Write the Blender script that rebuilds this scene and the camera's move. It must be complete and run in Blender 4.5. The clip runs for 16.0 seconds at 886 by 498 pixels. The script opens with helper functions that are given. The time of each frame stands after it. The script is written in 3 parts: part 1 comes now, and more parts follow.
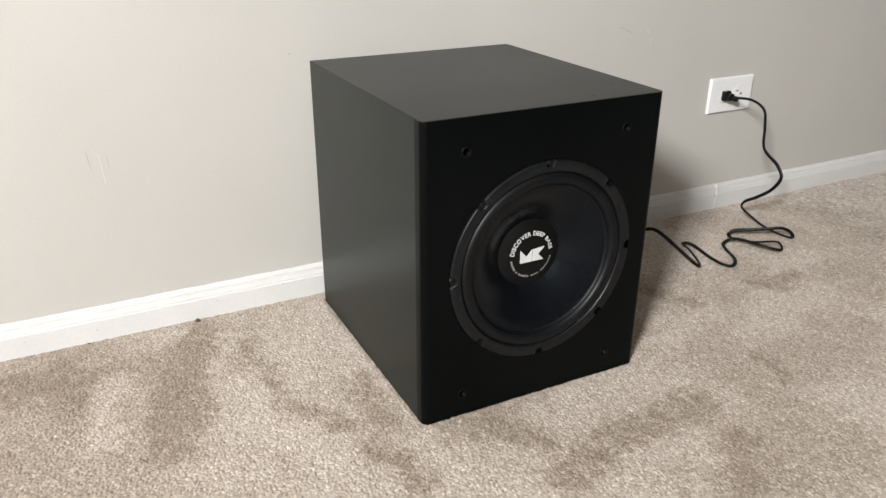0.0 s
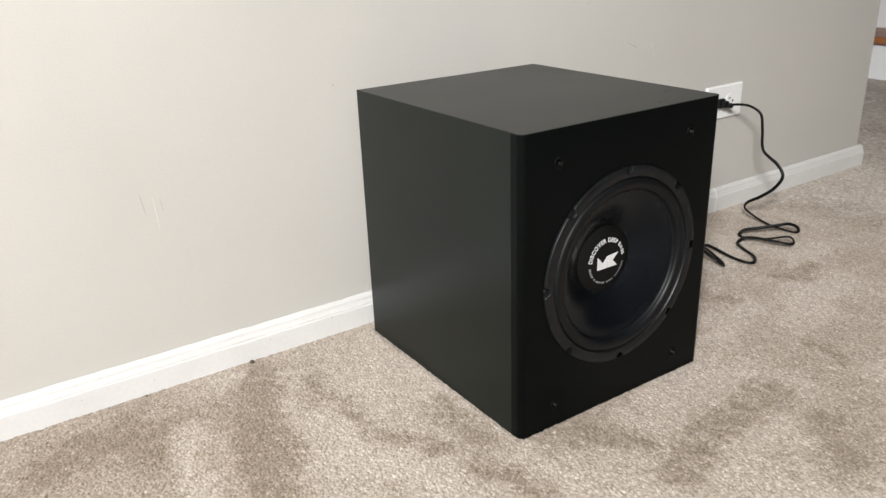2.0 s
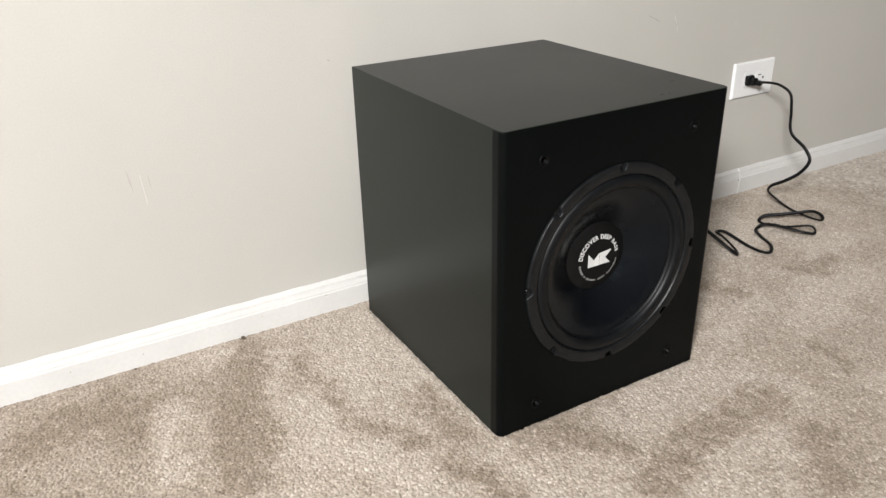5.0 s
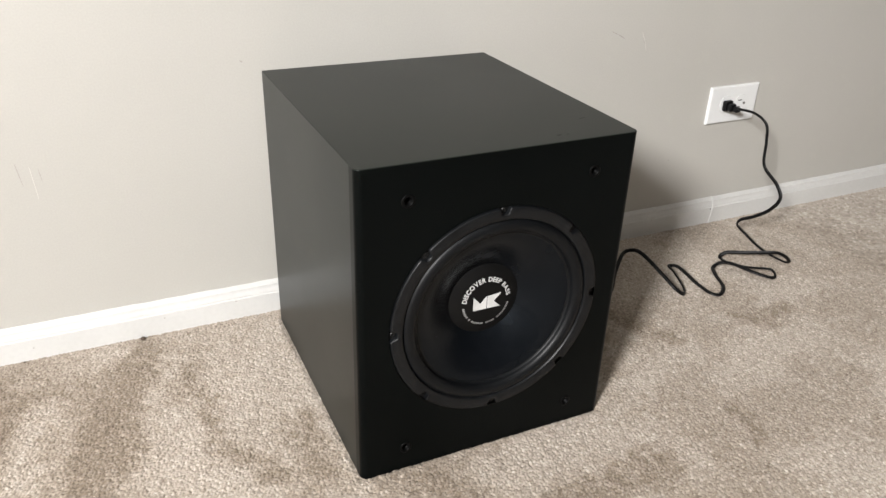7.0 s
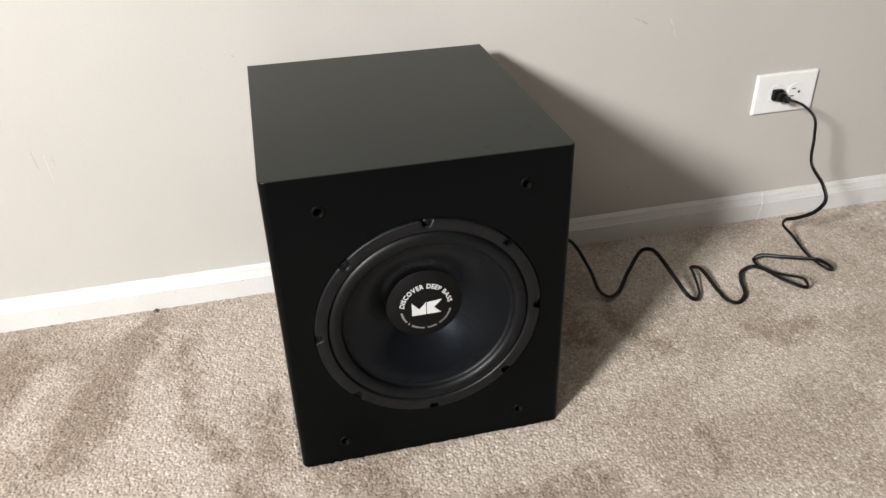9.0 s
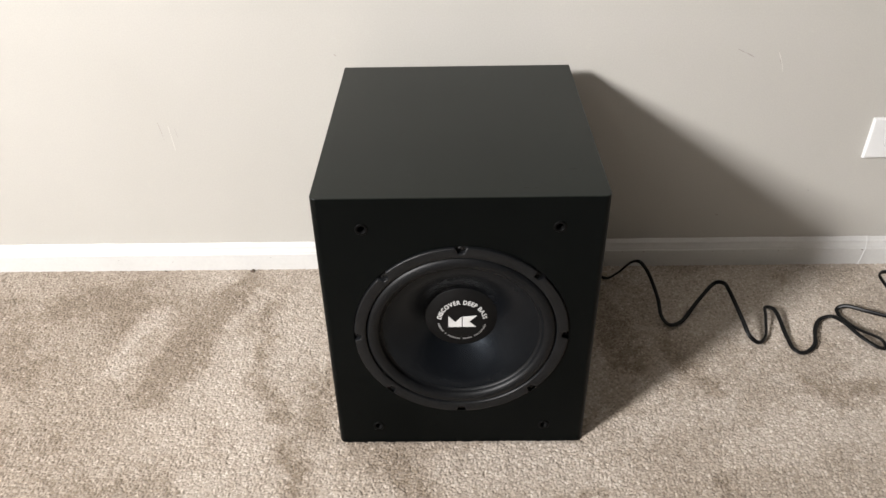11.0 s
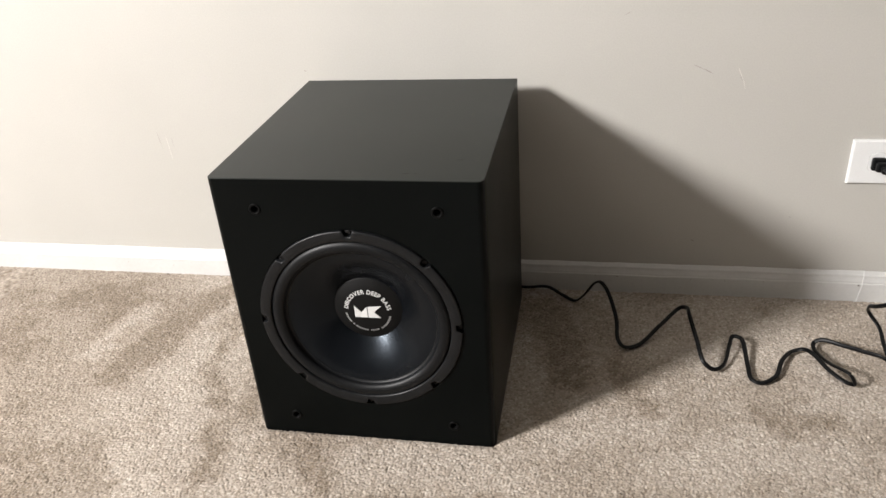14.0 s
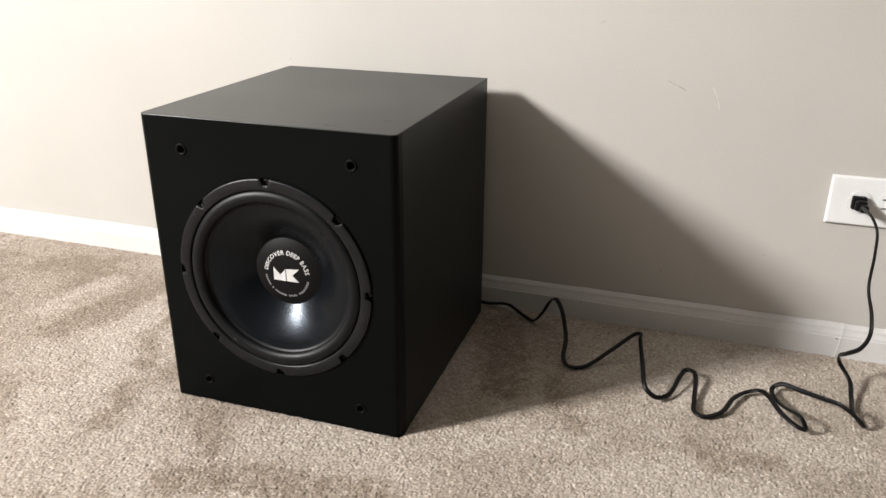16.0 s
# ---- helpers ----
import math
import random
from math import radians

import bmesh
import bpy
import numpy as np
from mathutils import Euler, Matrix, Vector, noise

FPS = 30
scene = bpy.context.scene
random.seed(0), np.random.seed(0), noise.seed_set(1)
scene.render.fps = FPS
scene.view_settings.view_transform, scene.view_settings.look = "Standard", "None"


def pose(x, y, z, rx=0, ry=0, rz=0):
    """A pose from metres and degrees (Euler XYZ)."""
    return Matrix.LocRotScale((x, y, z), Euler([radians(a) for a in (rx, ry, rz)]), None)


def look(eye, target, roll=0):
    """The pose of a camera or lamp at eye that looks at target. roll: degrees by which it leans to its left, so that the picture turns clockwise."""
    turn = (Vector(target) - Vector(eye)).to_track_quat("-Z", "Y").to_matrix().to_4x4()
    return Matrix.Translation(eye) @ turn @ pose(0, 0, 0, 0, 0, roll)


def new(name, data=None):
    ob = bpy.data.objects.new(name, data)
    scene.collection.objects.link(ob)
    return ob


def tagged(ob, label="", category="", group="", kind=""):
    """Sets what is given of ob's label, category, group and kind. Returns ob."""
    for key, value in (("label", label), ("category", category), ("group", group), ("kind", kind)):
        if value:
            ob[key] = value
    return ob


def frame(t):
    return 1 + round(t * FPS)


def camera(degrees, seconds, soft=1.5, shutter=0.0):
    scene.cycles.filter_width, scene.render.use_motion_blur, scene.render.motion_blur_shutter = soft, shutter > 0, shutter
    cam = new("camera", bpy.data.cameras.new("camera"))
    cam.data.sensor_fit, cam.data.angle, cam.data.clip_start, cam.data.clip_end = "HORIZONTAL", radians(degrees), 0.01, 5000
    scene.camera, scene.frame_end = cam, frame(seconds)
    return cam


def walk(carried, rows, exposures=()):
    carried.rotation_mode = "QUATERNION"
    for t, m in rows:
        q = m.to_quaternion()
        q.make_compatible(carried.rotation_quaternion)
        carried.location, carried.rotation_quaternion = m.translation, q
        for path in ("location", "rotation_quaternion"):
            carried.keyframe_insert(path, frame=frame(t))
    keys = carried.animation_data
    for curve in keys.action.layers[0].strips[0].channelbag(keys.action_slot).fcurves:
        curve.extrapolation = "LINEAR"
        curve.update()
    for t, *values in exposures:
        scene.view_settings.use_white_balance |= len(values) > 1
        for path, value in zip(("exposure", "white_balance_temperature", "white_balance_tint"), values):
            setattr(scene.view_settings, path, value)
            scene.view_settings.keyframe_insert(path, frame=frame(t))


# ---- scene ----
cam = camera(59.4, 16.0)
PATH = [
    (0, (-0.503, -1.123, 0.599), (0.325, 0.5, -0.227), 0.3),
    (0.5, (-0.548, -1.104, 0.6), (0.312, 0.527, -0.175), -0.9),
    (1, (-0.6, -1.08, 0.596), (0.313, 0.527, -0.168), -1.5),
    (1.5, (-0.64, -1.055, 0.589), (0.354, 0.513, -0.154), -1.3),
    (2, (-0.678, -1.038, 0.583), (0.334, 0.518, -0.161), -2.2),
    (2.5, (-0.706, -1.027, 0.589), (0.29, 0.515, -0.205), -3.3),
    (3, (-0.713, -1.022, 0.59), (0.297, 0.512, -0.201), -3.6),
    (3.2, (-0.712, -1.018, 0.59), (0.309, 0.503, -0.212), -3.5),
    (5.3, (-0.565, -1.04, 0.631), (0.306, 0.538, -0.235), -1.0),
    (5.5, (-0.548, -1.042, 0.636), (0.327, 0.54, -0.22), -0.5),
    (6, (-0.491, -1.037, 0.633), (0.391, 0.53, -0.241), 0.9),
    (6.5, (-0.428, -1.04, 0.642), (0.422, 0.534, -0.254), 2.2),
    (7, (-0.38, -1.051, 0.661), (0.388, 0.542, -0.272), 2.0),
    (7.5, (-0.336, -1.069, 0.678), (0.328, 0.551, -0.287), 0.4),
    (8, (-0.289, -1.077, 0.691), (0.313, 0.546, -0.31), -0.8),
    (8.5, (-0.217, -1.093, 0.698), (0.232, 0.558, -0.338), -1.6),
    (9, (-0.14, -1.104, 0.716), (0.237, 0.562, -0.325), -1.6),
    (9.5, (-0.098, -1.12, 0.732), (0.167, 0.535, -0.359), -1.5),
    (9.7, (-0.089, -1.123, 0.738), (0.137, 0.549, -0.336), -1.1),
    (11.8, (0.05, -1.124, 0.849), (-0.05, 0.485, -0.334), -2.1),
    (12, (0.065, -1.136, 0.849), (-0.043, 0.491, -0.309), -2.3),
    (12.5, (0.119, -1.148, 0.828), (-0.095, 0.501, -0.284), -4.0),
    (13, (0.19, -1.159, 0.796), (-0.076, 0.501, -0.288), -3.2),
    (13.5, (0.233, -1.164, 0.771), (-0.076, 0.516, -0.27), -3.4),
    (14, (0.284, -1.172, 0.737), (-0.097, 0.532, -0.239), -4.4),
    (14.5, (0.335, -1.179, 0.696), (-0.026, 0.548, -0.245), -2.9),
    (15, (0.373, -1.182, 0.655), (-0.043, 0.561, -0.234), -1.5),
    (15.5, (0.425, -1.176, 0.62), (-0.117, 0.561, -0.21), -1.7),
    (16, (0.463, -1.163, 0.588), (-0.11, 0.596, -0.172), 0.4),
]
walk(cam, [(t, look(eye, target, roll)) for t, eye, target, roll in PATH],
     exposures=((0.0, -0.34, 6350, 11), (3.0, -0.34, 6350, 11), (6.0, -0.28, 6400, 11), (9.0, -0.20, 6420, 12), (12.0, -0.22, 6480, 12.5), (16.0, -0.10, 6530, 12.5)))

# ---- light ----
world = bpy.data.worlds.new("world")
world.use_nodes = True
scene.world = world
wn = world.node_tree
sky = wn.nodes.new("ShaderNodeTexSky")
sky.sky_type, sky.sun_disc, sky.sun_elevation, sky.sun_rotation = "NISHITA", False, radians(35), radians(227)
wn.links.new(sky.outputs[0], wn.nodes["Background"].inputs[0])
wn.nodes["Background"].inputs[1].default_value = 0.1


def area(name, m, w, h, watts, colour):
    d = bpy.data.lights.new(name, "AREA")
    d.shape, d.size, d.size_y, d.energy, d.color = "RECTANGLE", w, h, watts, colour
    ob = new(name, d)
    ob.matrix_world = m
    return ob


# daylight in the opening of the rear window
lamp = area("window_daylight", pose(-2.76, -2.66, 2.20, 67, 0, -58), 0.56, 0.56, 360, (1.0, 0.985, 0.958))
lamp.data.spread = radians(150)


# ---- materials ----
def material(name, rough=0.5, metal=0.0, spec=0.5):
    m = bpy.data.materials.new(name)
    m.use_nodes = True
    b = m.node_tree.nodes["Principled BSDF"]
    b.inputs["Roughness"].default_value = rough
    b.inputs["Metallic"].default_value = metal
    b.inputs["Specular IOR Level"].default_value = spec
    return m, m.node_tree, b


def coords(t):
    return t.nodes.new("ShaderNodeTexCoord").outputs["Object"]


def noise_node(t, vec, scale, detail=3.0, rough=0.55):
    n = t.nodes.new("ShaderNodeTexNoise")
    n.inputs["Scale"].default_value, n.inputs["Detail"].default_value, n.inputs["Roughness"].default_value = scale, detail, rough
    t.links.new(vec, n.inputs["Vector"])
    return n.outputs["Fac"]


def ramp(t, fac, *stops):
    r = t.nodes.new("ShaderNodeValToRGB")
    e = r.color_ramp.elements
    while len(e) < len(stops):
        e.new(0.5)
    for el, (p, c) in zip(e, stops):
        el.position, el.color = p, (*c, 1)
    t.links.new(fac, r.inputs[0])
    return r.outputs[0]


def mul(t, a, b, fac=1.0, mode="MULTIPLY"):
    n = t.nodes.new("ShaderNodeMix")
    n.data_type, n.blend_type = "RGBA", mode
    n.inputs[0].default_value = fac
    t.links.new(a, n.inputs[6])
    t.links.new(b, n.inputs[7])
    return n.outputs[2]


def bump(t, b, height, strength, distance):
    n = t.nodes.new("ShaderNodeBump")
    n.inputs["Strength"].default_value, n.inputs["Distance"].default_value = strength, distance
    t.links.new(height, n.inputs["Height"])
    t.links.new(n.outputs[0], b.inputs["Normal"])


def two_scale(name, c1, c2, coarse, fine, rough, relief=0.0, spec=0.5, metal=0.0, rough2=None):
    """A surface whose colour wanders between c1 and c2 at a coarse scale, with fine grain and relief."""
    m, t, b = material(name, rough, metal, spec)
    v = coords(t)
    big, small = noise_node(t, v, coarse), noise_node(t, v, fine)
    col = mul(t, ramp(t, big, (0.3, c1), (0.7, c2)), ramp(t, small, (0.3, (0.94, 0.94, 0.94)), (0.7, (1, 1, 1))))
    t.links.new(col, b.inputs["Base Color"])
    if rough2 is not None:
        r = t.nodes.new("ShaderNodeMapRange")
        r.inputs["From Min"].default_value, r.inputs["From Max"].default_value = 0.3, 0.7
        r.inputs["To Min"].default_value, r.inputs["To Max"].default_value = rough, rough2
        t.links.new(big, r.inputs["Value"])
        t.links.new(r.outputs[0], b.inputs["Roughness"])
    if relief:
        bump(t, b, small, 1.0, relief)
    return m


WALL = two_scale("greige_wall_paint", (0.388, 0.376, 0.346), (0.416, 0.403, 0.373), 2.2, 420, 0.44, 0.00012, 0.42, rough2=0.50)
TRIM = two_scale("white_trim_paint", (0.495, 0.492, 0.478), (0.535, 0.532, 0.518), 9, 160, 0.34, 0.00010)
CAULK = two_scale("white_caulk", (0.54, 0.54, 0.53), (0.58, 0.58, 0.57), 30, 300, 0.5, 0.0001)
CEIL = two_scale("white_ceiling_paint", (0.60, 0.59, 0.575), (0.64, 0.63, 0.61), 3, 300, 0.8, 0.0003)
WOOD = two_scale("stained_oak", (0.20, 0.075, 0.028), (0.30, 0.12, 0.045), 14, 90, 0.4, 0.0002)
STAIRWHITE = two_scale("white_stair_paint", (0.66, 0.67, 0.67), (0.72, 0.73, 0.73), 5, 120, 0.5, 0.0001)
LAMINATE = two_scale("satin_charcoal_cabinet_vinyl", (0.0046, 0.0066, 0.0054), (0.0066, 0.0090, 0.0075), 3.5, 900, 0.31, 0.00003, 0.20, rough2=0.37)
BAFFLE = two_scale("satin_black_baffle_lacquer", (0.0008, 0.0014, 0.0014), (0.0016, 0.0023, 0.0023), 3.5, 900, 0.32, 0.00003, 0.08, rough2=0.38)
RUBBER = two_scale("black_butyl_rubber", (0.0016, 0.0020, 0.0026), (0.0030, 0.0036, 0.0044), 25, 700, 0.46, 0.00003, 0.22)
GASKET = two_scale("dark_grey_gasket_foam", (0.0030, 0.0034, 0.0040), (0.0060, 0.0066, 0.0074), 60, 1400, 0.38, 0.00010, 0.25)
CONE = two_scale("black_poly_cone", (0.0018, 0.0023, 0.0031), (0.0025, 0.0031, 0.0041), 22, 380, 0.25, 0.00018, 0.25, rough2=0.28)
CONE.node_tree.nodes["Principled BSDF"].inputs["Specular Tint"].default_value = (0.74, 0.86, 1.0, 1)
CAP = two_scale("matt_black_dust_cap", (0.0025, 0.0025, 0.0025), (0.004, 0.004, 0.004), 30, 900, 0.5, 0.00003, 0.15)
STEELBLACK = two_scale("black_screw_steel", (0.004, 0.004, 0.004), (0.008, 0.008, 0.008), 80, 600, 0.4, 0, 0.25)
CUP = two_scale("black_plastic_socket", (0.0016, 0.0017, 0.0017), (0.003, 0.003, 0.003), 60, 600, 0.40, 0, 0.07)
PRINT = two_scale("white_print", (0.46, 0.46, 0.45), (0.56, 0.56, 0.55), 90, 900, 0.5)
PRINT_GREY = two_scale("fine_grey_print", (0.40, 0.40, 0.39), (0.50, 0.50, 0.49), 500, 900, 0.5)
PLATE = two_scale("white_plate_plastic", (0.62, 0.625, 0.62), (0.66, 0.665, 0.66), 20, 500, 0.28, 0.00002)
GAP = two_scale("shaded_plastic_seam", (0.40, 0.40, 0.39), (0.46, 0.46, 0.45), 200, 900, 0.5)
SLOT = two_scale("slot_shade", (0.05, 0.048, 0.045), (0.08, 0.076, 0.07), 200, 900, 0.6)
CORD = two_scale("black_pvc_cord", (0.003, 0.003, 0.0032), (0.0055, 0.0055, 0.0058), 25, 500, 0.38, 0.00004, 0.16)
SCUFF_L = two_scale("pale_scratch", (0.48, 0.46, 0.43), (0.51, 0.49, 0.46), 40, 600, 0.6)
SCUFF_D = two_scale("grey_scuff", (0.30, 0.281, 0.259), (0.33, 0.31, 0.286), 40, 600, 0.6)
CRUMB = two_scale("brown_speck", (0.05, 0.035, 0.025), (0.09, 0.06, 0.04), 300, 900, 0.7)
GLASS, gt, gb = material("window_glass", 0.02)
gb.inputs["Transmission Weight"].default_value = 1.0

# carpet: yarn colour by tuft, soft soiling, shading of pile tracks as colour, fibre grain
PILE, t, b = material("beige_carpet_yarn", 0.9, 0, 0.12)
b.inputs["Sheen Weight"].default_value = 0.12
v = coords(t)
tuft = t.nodes.new("ShaderNodeAttribute")
tuft.attribute_name = "tuft"
shade_attr = t.nodes.new("ShaderNodeAttribute")
shade_attr.attribute_name = "nap_shade"
yarn = ramp(t, tuft.outputs["Fac"], (0.0, (0.245, 0.207, 0.171)), (0.25, (0.337, 0.297, 0.252)), (0.75, (0.395, 0.352, 0.303)), (1.0, (0.505, 0.457, 0.401)))
soil = mul(t, ramp(t, noise_node(t, v, 3.0, 4), (0.3, (0.93, 0.915, 0.90)), (0.7, (1, 1, 1))), ramp(t, noise_node(t, v, 620.0, 3), (0.30, (0.86, 0.85, 0.84)), (0.65, (1, 1, 1))))
# light and dark of the pile's lie, put into the yarn colour
nap_tint = ramp(t, shade_attr.outputs["Fac"], (0.0, (0.545, 0.495, 0.440)), (0.50, (0.86, 0.835, 0.805)), (1.0, (1.10, 1.105, 1.115)))
t.links.new(mul(t, mul(t, yarn, soil), nap_tint), b.inputs["Base Color"])
bump(t, b, noise_node(t, v, 900, 2), 0.5, 0.0004)


def carpet_sheet(name, dark, light):
    m, t, b = material(name, 0.95, 0, 0.1)
    v = coords(t)
    big, small = noise_node(t, v, 3.0, 4), noise_node(t, v, 210, 2)
    t.links.new(mul(t, ramp(t, small, (0.35, dark), (0.65, light)), ramp(t, big, (0.3, (0.85, 0.83, 0.81)), (0.7, (1, 1, 1)))), b.inputs["Base Color"])
    bump(t, b, small, 1.0, 0.006)
    return m


CARPET_FAR = carpet_sheet("beige_carpet", (0.31, 0.267, 0.224), (0.49, 0.437, 0.385))


# ---- mesh helpers ----
def link(name, bm, mat, parent=None, smooth=False, label=""):
    me = bpy.data.meshes.new(name)
    bm.to_mesh(me)
    bm.free()
    me.materials.append(mat)
    if smooth:
        me.polygons.foreach_set("use_smooth", [True] * len(me.polygons))
    ob = new(name, me)
    ob.parent = parent
    if label:
        tagged(ob, label)
    return ob


def part(name, bm, mat, parent, label="", smooth=False):
    return link(name, bm, mat, parent, smooth, label)


def empty(name, x=0, y=0, z=0):
    ob = new(name)
    ob.location = (x, y, z)
    return ob


def block(x0, x1, y0, y1, z0, z1, bevel=0.0, seg=2):
    bm = bmesh.new()
    bmesh.ops.create_cube(bm, size=1)
    bmesh.ops.scale(bm, vec=(x1 - x0, y1 - y0, z1 - z0), verts=bm.verts)
    bmesh.ops.translate(bm, vec=((x0 + x1) / 2, (y0 + y1) / 2, (z0 + z1) / 2), verts=bm.verts)
    if bevel:
        bmesh.ops.bevel(bm, geom=bm.edges[:], offset=bevel, segments=seg, affect="EDGES", profile=0.5)
    return bm


def revolve(profile, n=96, angles=None):
    """Turns (radius, depth) pairs round the y axis; depth goes to +y."""
    bm = bmesh.new()
    rings = []
    for r, d in profile:
        if r < 1e-6:
            rings.append([bm.verts.new((0, d, 0))])
        else:
            rings.append([bm.verts.new((r * math.cos(2 * math.pi * i / n), d, r * math.sin(2 * math.pi * i / n))) for i in range(n)])
    for a, c in zip(rings, rings[1:]):
        for i in range(n):
            j = (i + 1) % n
            if len(a) == 1:
                bm.faces.new((a[0], c[i], c[j]))
            elif len(c) == 1:
                bm.faces.new((a[i], c[0], a[j]))
            else:
                bm.faces.new((a[i], c[i], c[j], a[j]))
    bmesh.ops.recalc_face_normals(bm, faces=bm.faces)
    return bm


def extrude_x(profile, x0, x1, slant=0.0, slant0=0.0, wave=0.0):
    """A moulding: (y, z) outline drawn along x; slants shift the tops of its ends; wave: unevenness of its top edge."""
    bm = bmesh.new()
    top = max(z for _, z in profile)
    steps = max(1, int((x1 - x0) / 0.012)) if wave else 1
    n = len(profile)
    rings = []
    for k in range(steps + 1):
        f = k / steps
        ring = []
        for y, z in profile:
            lift = wave * noise.noise(Vector((f * (x1 - x0) * 38, x0, z * 200))) if z > top * 0.6 else 0.0
            ring.append(bm.verts.new((x0 + f * (x1 - x0) + (slant0 * (1 - f) + slant * f) * z / top, y, z + lift)))
        rings.append(ring)
    for a, c in zip(rings, rings[1:]):
        for i in range(n):
            bm.faces.new((a[i], a[(i + 1) % n], c[(i + 1) % n], c[i]))
    bm.faces.new(rings[0])
    bm.faces.new(rings[-1])
    bmesh.ops.recalc_face_normals(bm, faces=bm.faces)
    return bm


def polygon_prism(points, y0, y1):
    """An (x, z) outline with depth from y0 to y1."""
    bm = bmesh.new()
    a = [bm.verts.new((x, y0, z)) for x, z in points]
    c = [bm.verts.new((x, y1, z)) for x, z in points]
    n = len(points)
    bm.faces.new(a)
    bm.faces.new(c)
    for i in range(n):
        bm.faces.new((a[i], a[(i + 1) % n], c[(i + 1) % n], c[i]))
    bmesh.ops.recalc_face_normals(bm, faces=bm.faces)
    bmesh.ops.triangulate(bm, faces=[f for f in bm.faces if len(f.verts) > 4])
    return bm


def spline(points, step=0.003):
    """Points evenly along a centripetal Catmull-Rom curve."""
    p = [Vector(q) for q in points]
    p = [p[0] * 2 - p[1]] + p + [p[-1] * 2 - p[-2]]
    out = []
    for i in range(1, len(p) - 2):
        a, b_, c, d = p[i - 1], p[i], p[i + 1], p[i + 2]
        t0 = 0.0
        t1 = t0 + max((b_ - a).length, 1e-6) ** 0.5
        t2 = t1 + max((c - b_).length, 1e-6) ** 0.5
        t3 = t2 + max((d - c).length, 1e-6) ** 0.5
        n = max(2, int((c - b_).length / step))
        for k in range(n):
            s = t1 + (t2 - t1) * k / n
            a1 = a * ((t1 - s) / (t1 - t0)) + b_ * ((s - t0) / (t1 - t0))
            a2 = b_ * ((t2 - s) / (t2 - t1)) + c * ((s - t1) / (t2 - t1))
            a3 = c * ((t3 - s) / (t3 - t2)) + d * ((s - t2) / (t3 - t2))
            b1 = a1 * ((t2 - s) / (t2 - t0)) + a2 * ((s - t0) / (t2 - t0))
            b2 = a2 * ((t3 - s) / (t3 - t1)) + a3 * ((s - t1) / (t3 - t1))
            out.append(b1 * ((t2 - s) / (t2 - t1)) + b2 * ((s - t1) / (t2 - t1)))
    out.append(p[-2])
    return out


def sweep(path, outline, up):
    """Draws a closed (u, v) outline along a path; up is the way that v keeps to."""
    bm = bmesh.new()
    rings = []
    v_axis = Vector(up)
    for i, q in enumerate(path):
        tan = (path[min(i + 1, len(path) - 1)] - path[max(i - 1, 0)]).normalized()
        v_axis = v_axis - tan * v_axis.dot(tan)
        v_axis = (v_axis.normalized() * 0.97 + (Vector(up) - tan * Vector(up).dot(tan)) * 0.03).normalized()
        u_axis = tan.cross(v_axis)
        rings.append([bm.verts.new(q + u_axis * a + v_axis * c) for a, c in outline])
    n = len(outline)
    for a, c in zip(rings, rings[1:]):
        for i in range(n):
            bm.faces.new((a[i], a[(i + 1) % n], c[(i + 1) % n], c[i]))
    bm.faces.new(rings[0])
    bm.faces.new(rings[-1])
    bmesh.ops.recalc_face_normals(bm, faces=bm.faces)
    return bm


# ---- the room ----
X0, X1, Y0, Y1, H, END = -3.40, 6.20, -2.62, 2.4, 2.75, 1.279


def structure(name, bm, mat, label, category, smooth=False):
    return tagged(link(name, bm, mat, None, smooth), label, category, kind="structure")


# walls out of view: tone picked for how much light they bounce back
UNSEENWALL = two_scale("unseen_wall_tone", (0.32, 0.30, 0.28), (0.36, 0.34, 0.315), 2.0, 300, 0.7, 0.0002, 0.3)
wall_back = structure("wall_north", block(X0, END, 0, 0.115, -0.012, H, 0.004), WALL, "greige painted wall with faint scuffs and scratches", "wall")
# rear wall with a window opening
SX0, SX1, SZ0, SZ1 = -3.12, -2.40, 1.84, 2.56
bm = bmesh.new()
for x0, x1, z0, z1 in ((X0 - 0.12, SX0, -0.012, H), (SX1, X1, -0.012, H), (SX0, SX1, -0.012, SZ0), (SX0, SX1, SZ1, H)):
    q = block(x0, x1, Y0 - 0.12, Y0, z0, z1)
    me = bpy.data.meshes.new("tmp")
    q.to_mesh(me)
    q.free()
    bm.from_mesh(me)
    bpy.data.meshes.remove(me)
structure("wall_south", bm, UNSEENWALL, "unseen rear wall with a window, toned to set bounced light", "wall")
structure("wall_west", block(X0 - 0.12, X0, Y0, 0.115, -0.012, H), WALL, "greige painted side wall", "wall")
window = tagged(empty("window_1", (SX0 + SX1) / 2, Y0 - 0.10, (SZ0 + SZ1) / 2), "white framed rear window letting in daylight", "window", kind="structure")
hw, hh = (SX1 - SX0) / 2, (SZ1 - SZ0) / 2
for x0, x1, z0, z1 in ((-hw, -hw + 0.03, -hh, hh), (hw - 0.03, hw, -hh, hh), (-hw + 0.03, hw - 0.03, -hh, -hh + 0.03), (-hw + 0.03, hw - 0.03, hh - 0.03, hh)):
    part("window_frame", block(x0, x1, -0.02, 0.02, z0, z1, 0.003), TRIM, window)
pane = part("pane", block(-hw + 0.03, hw - 0.03, -0.003, 0.003, -hh + 0.03, hh - 0.03), GLASS, window)
pane.visible_shadow = False
structure("wall_east", block(X1, X1 + 0.12, Y0 - 0.12, Y1 + 0.12, -0.012, H), UNSEENWALL, "unseen far wall, toned to set bounced light", "wall")
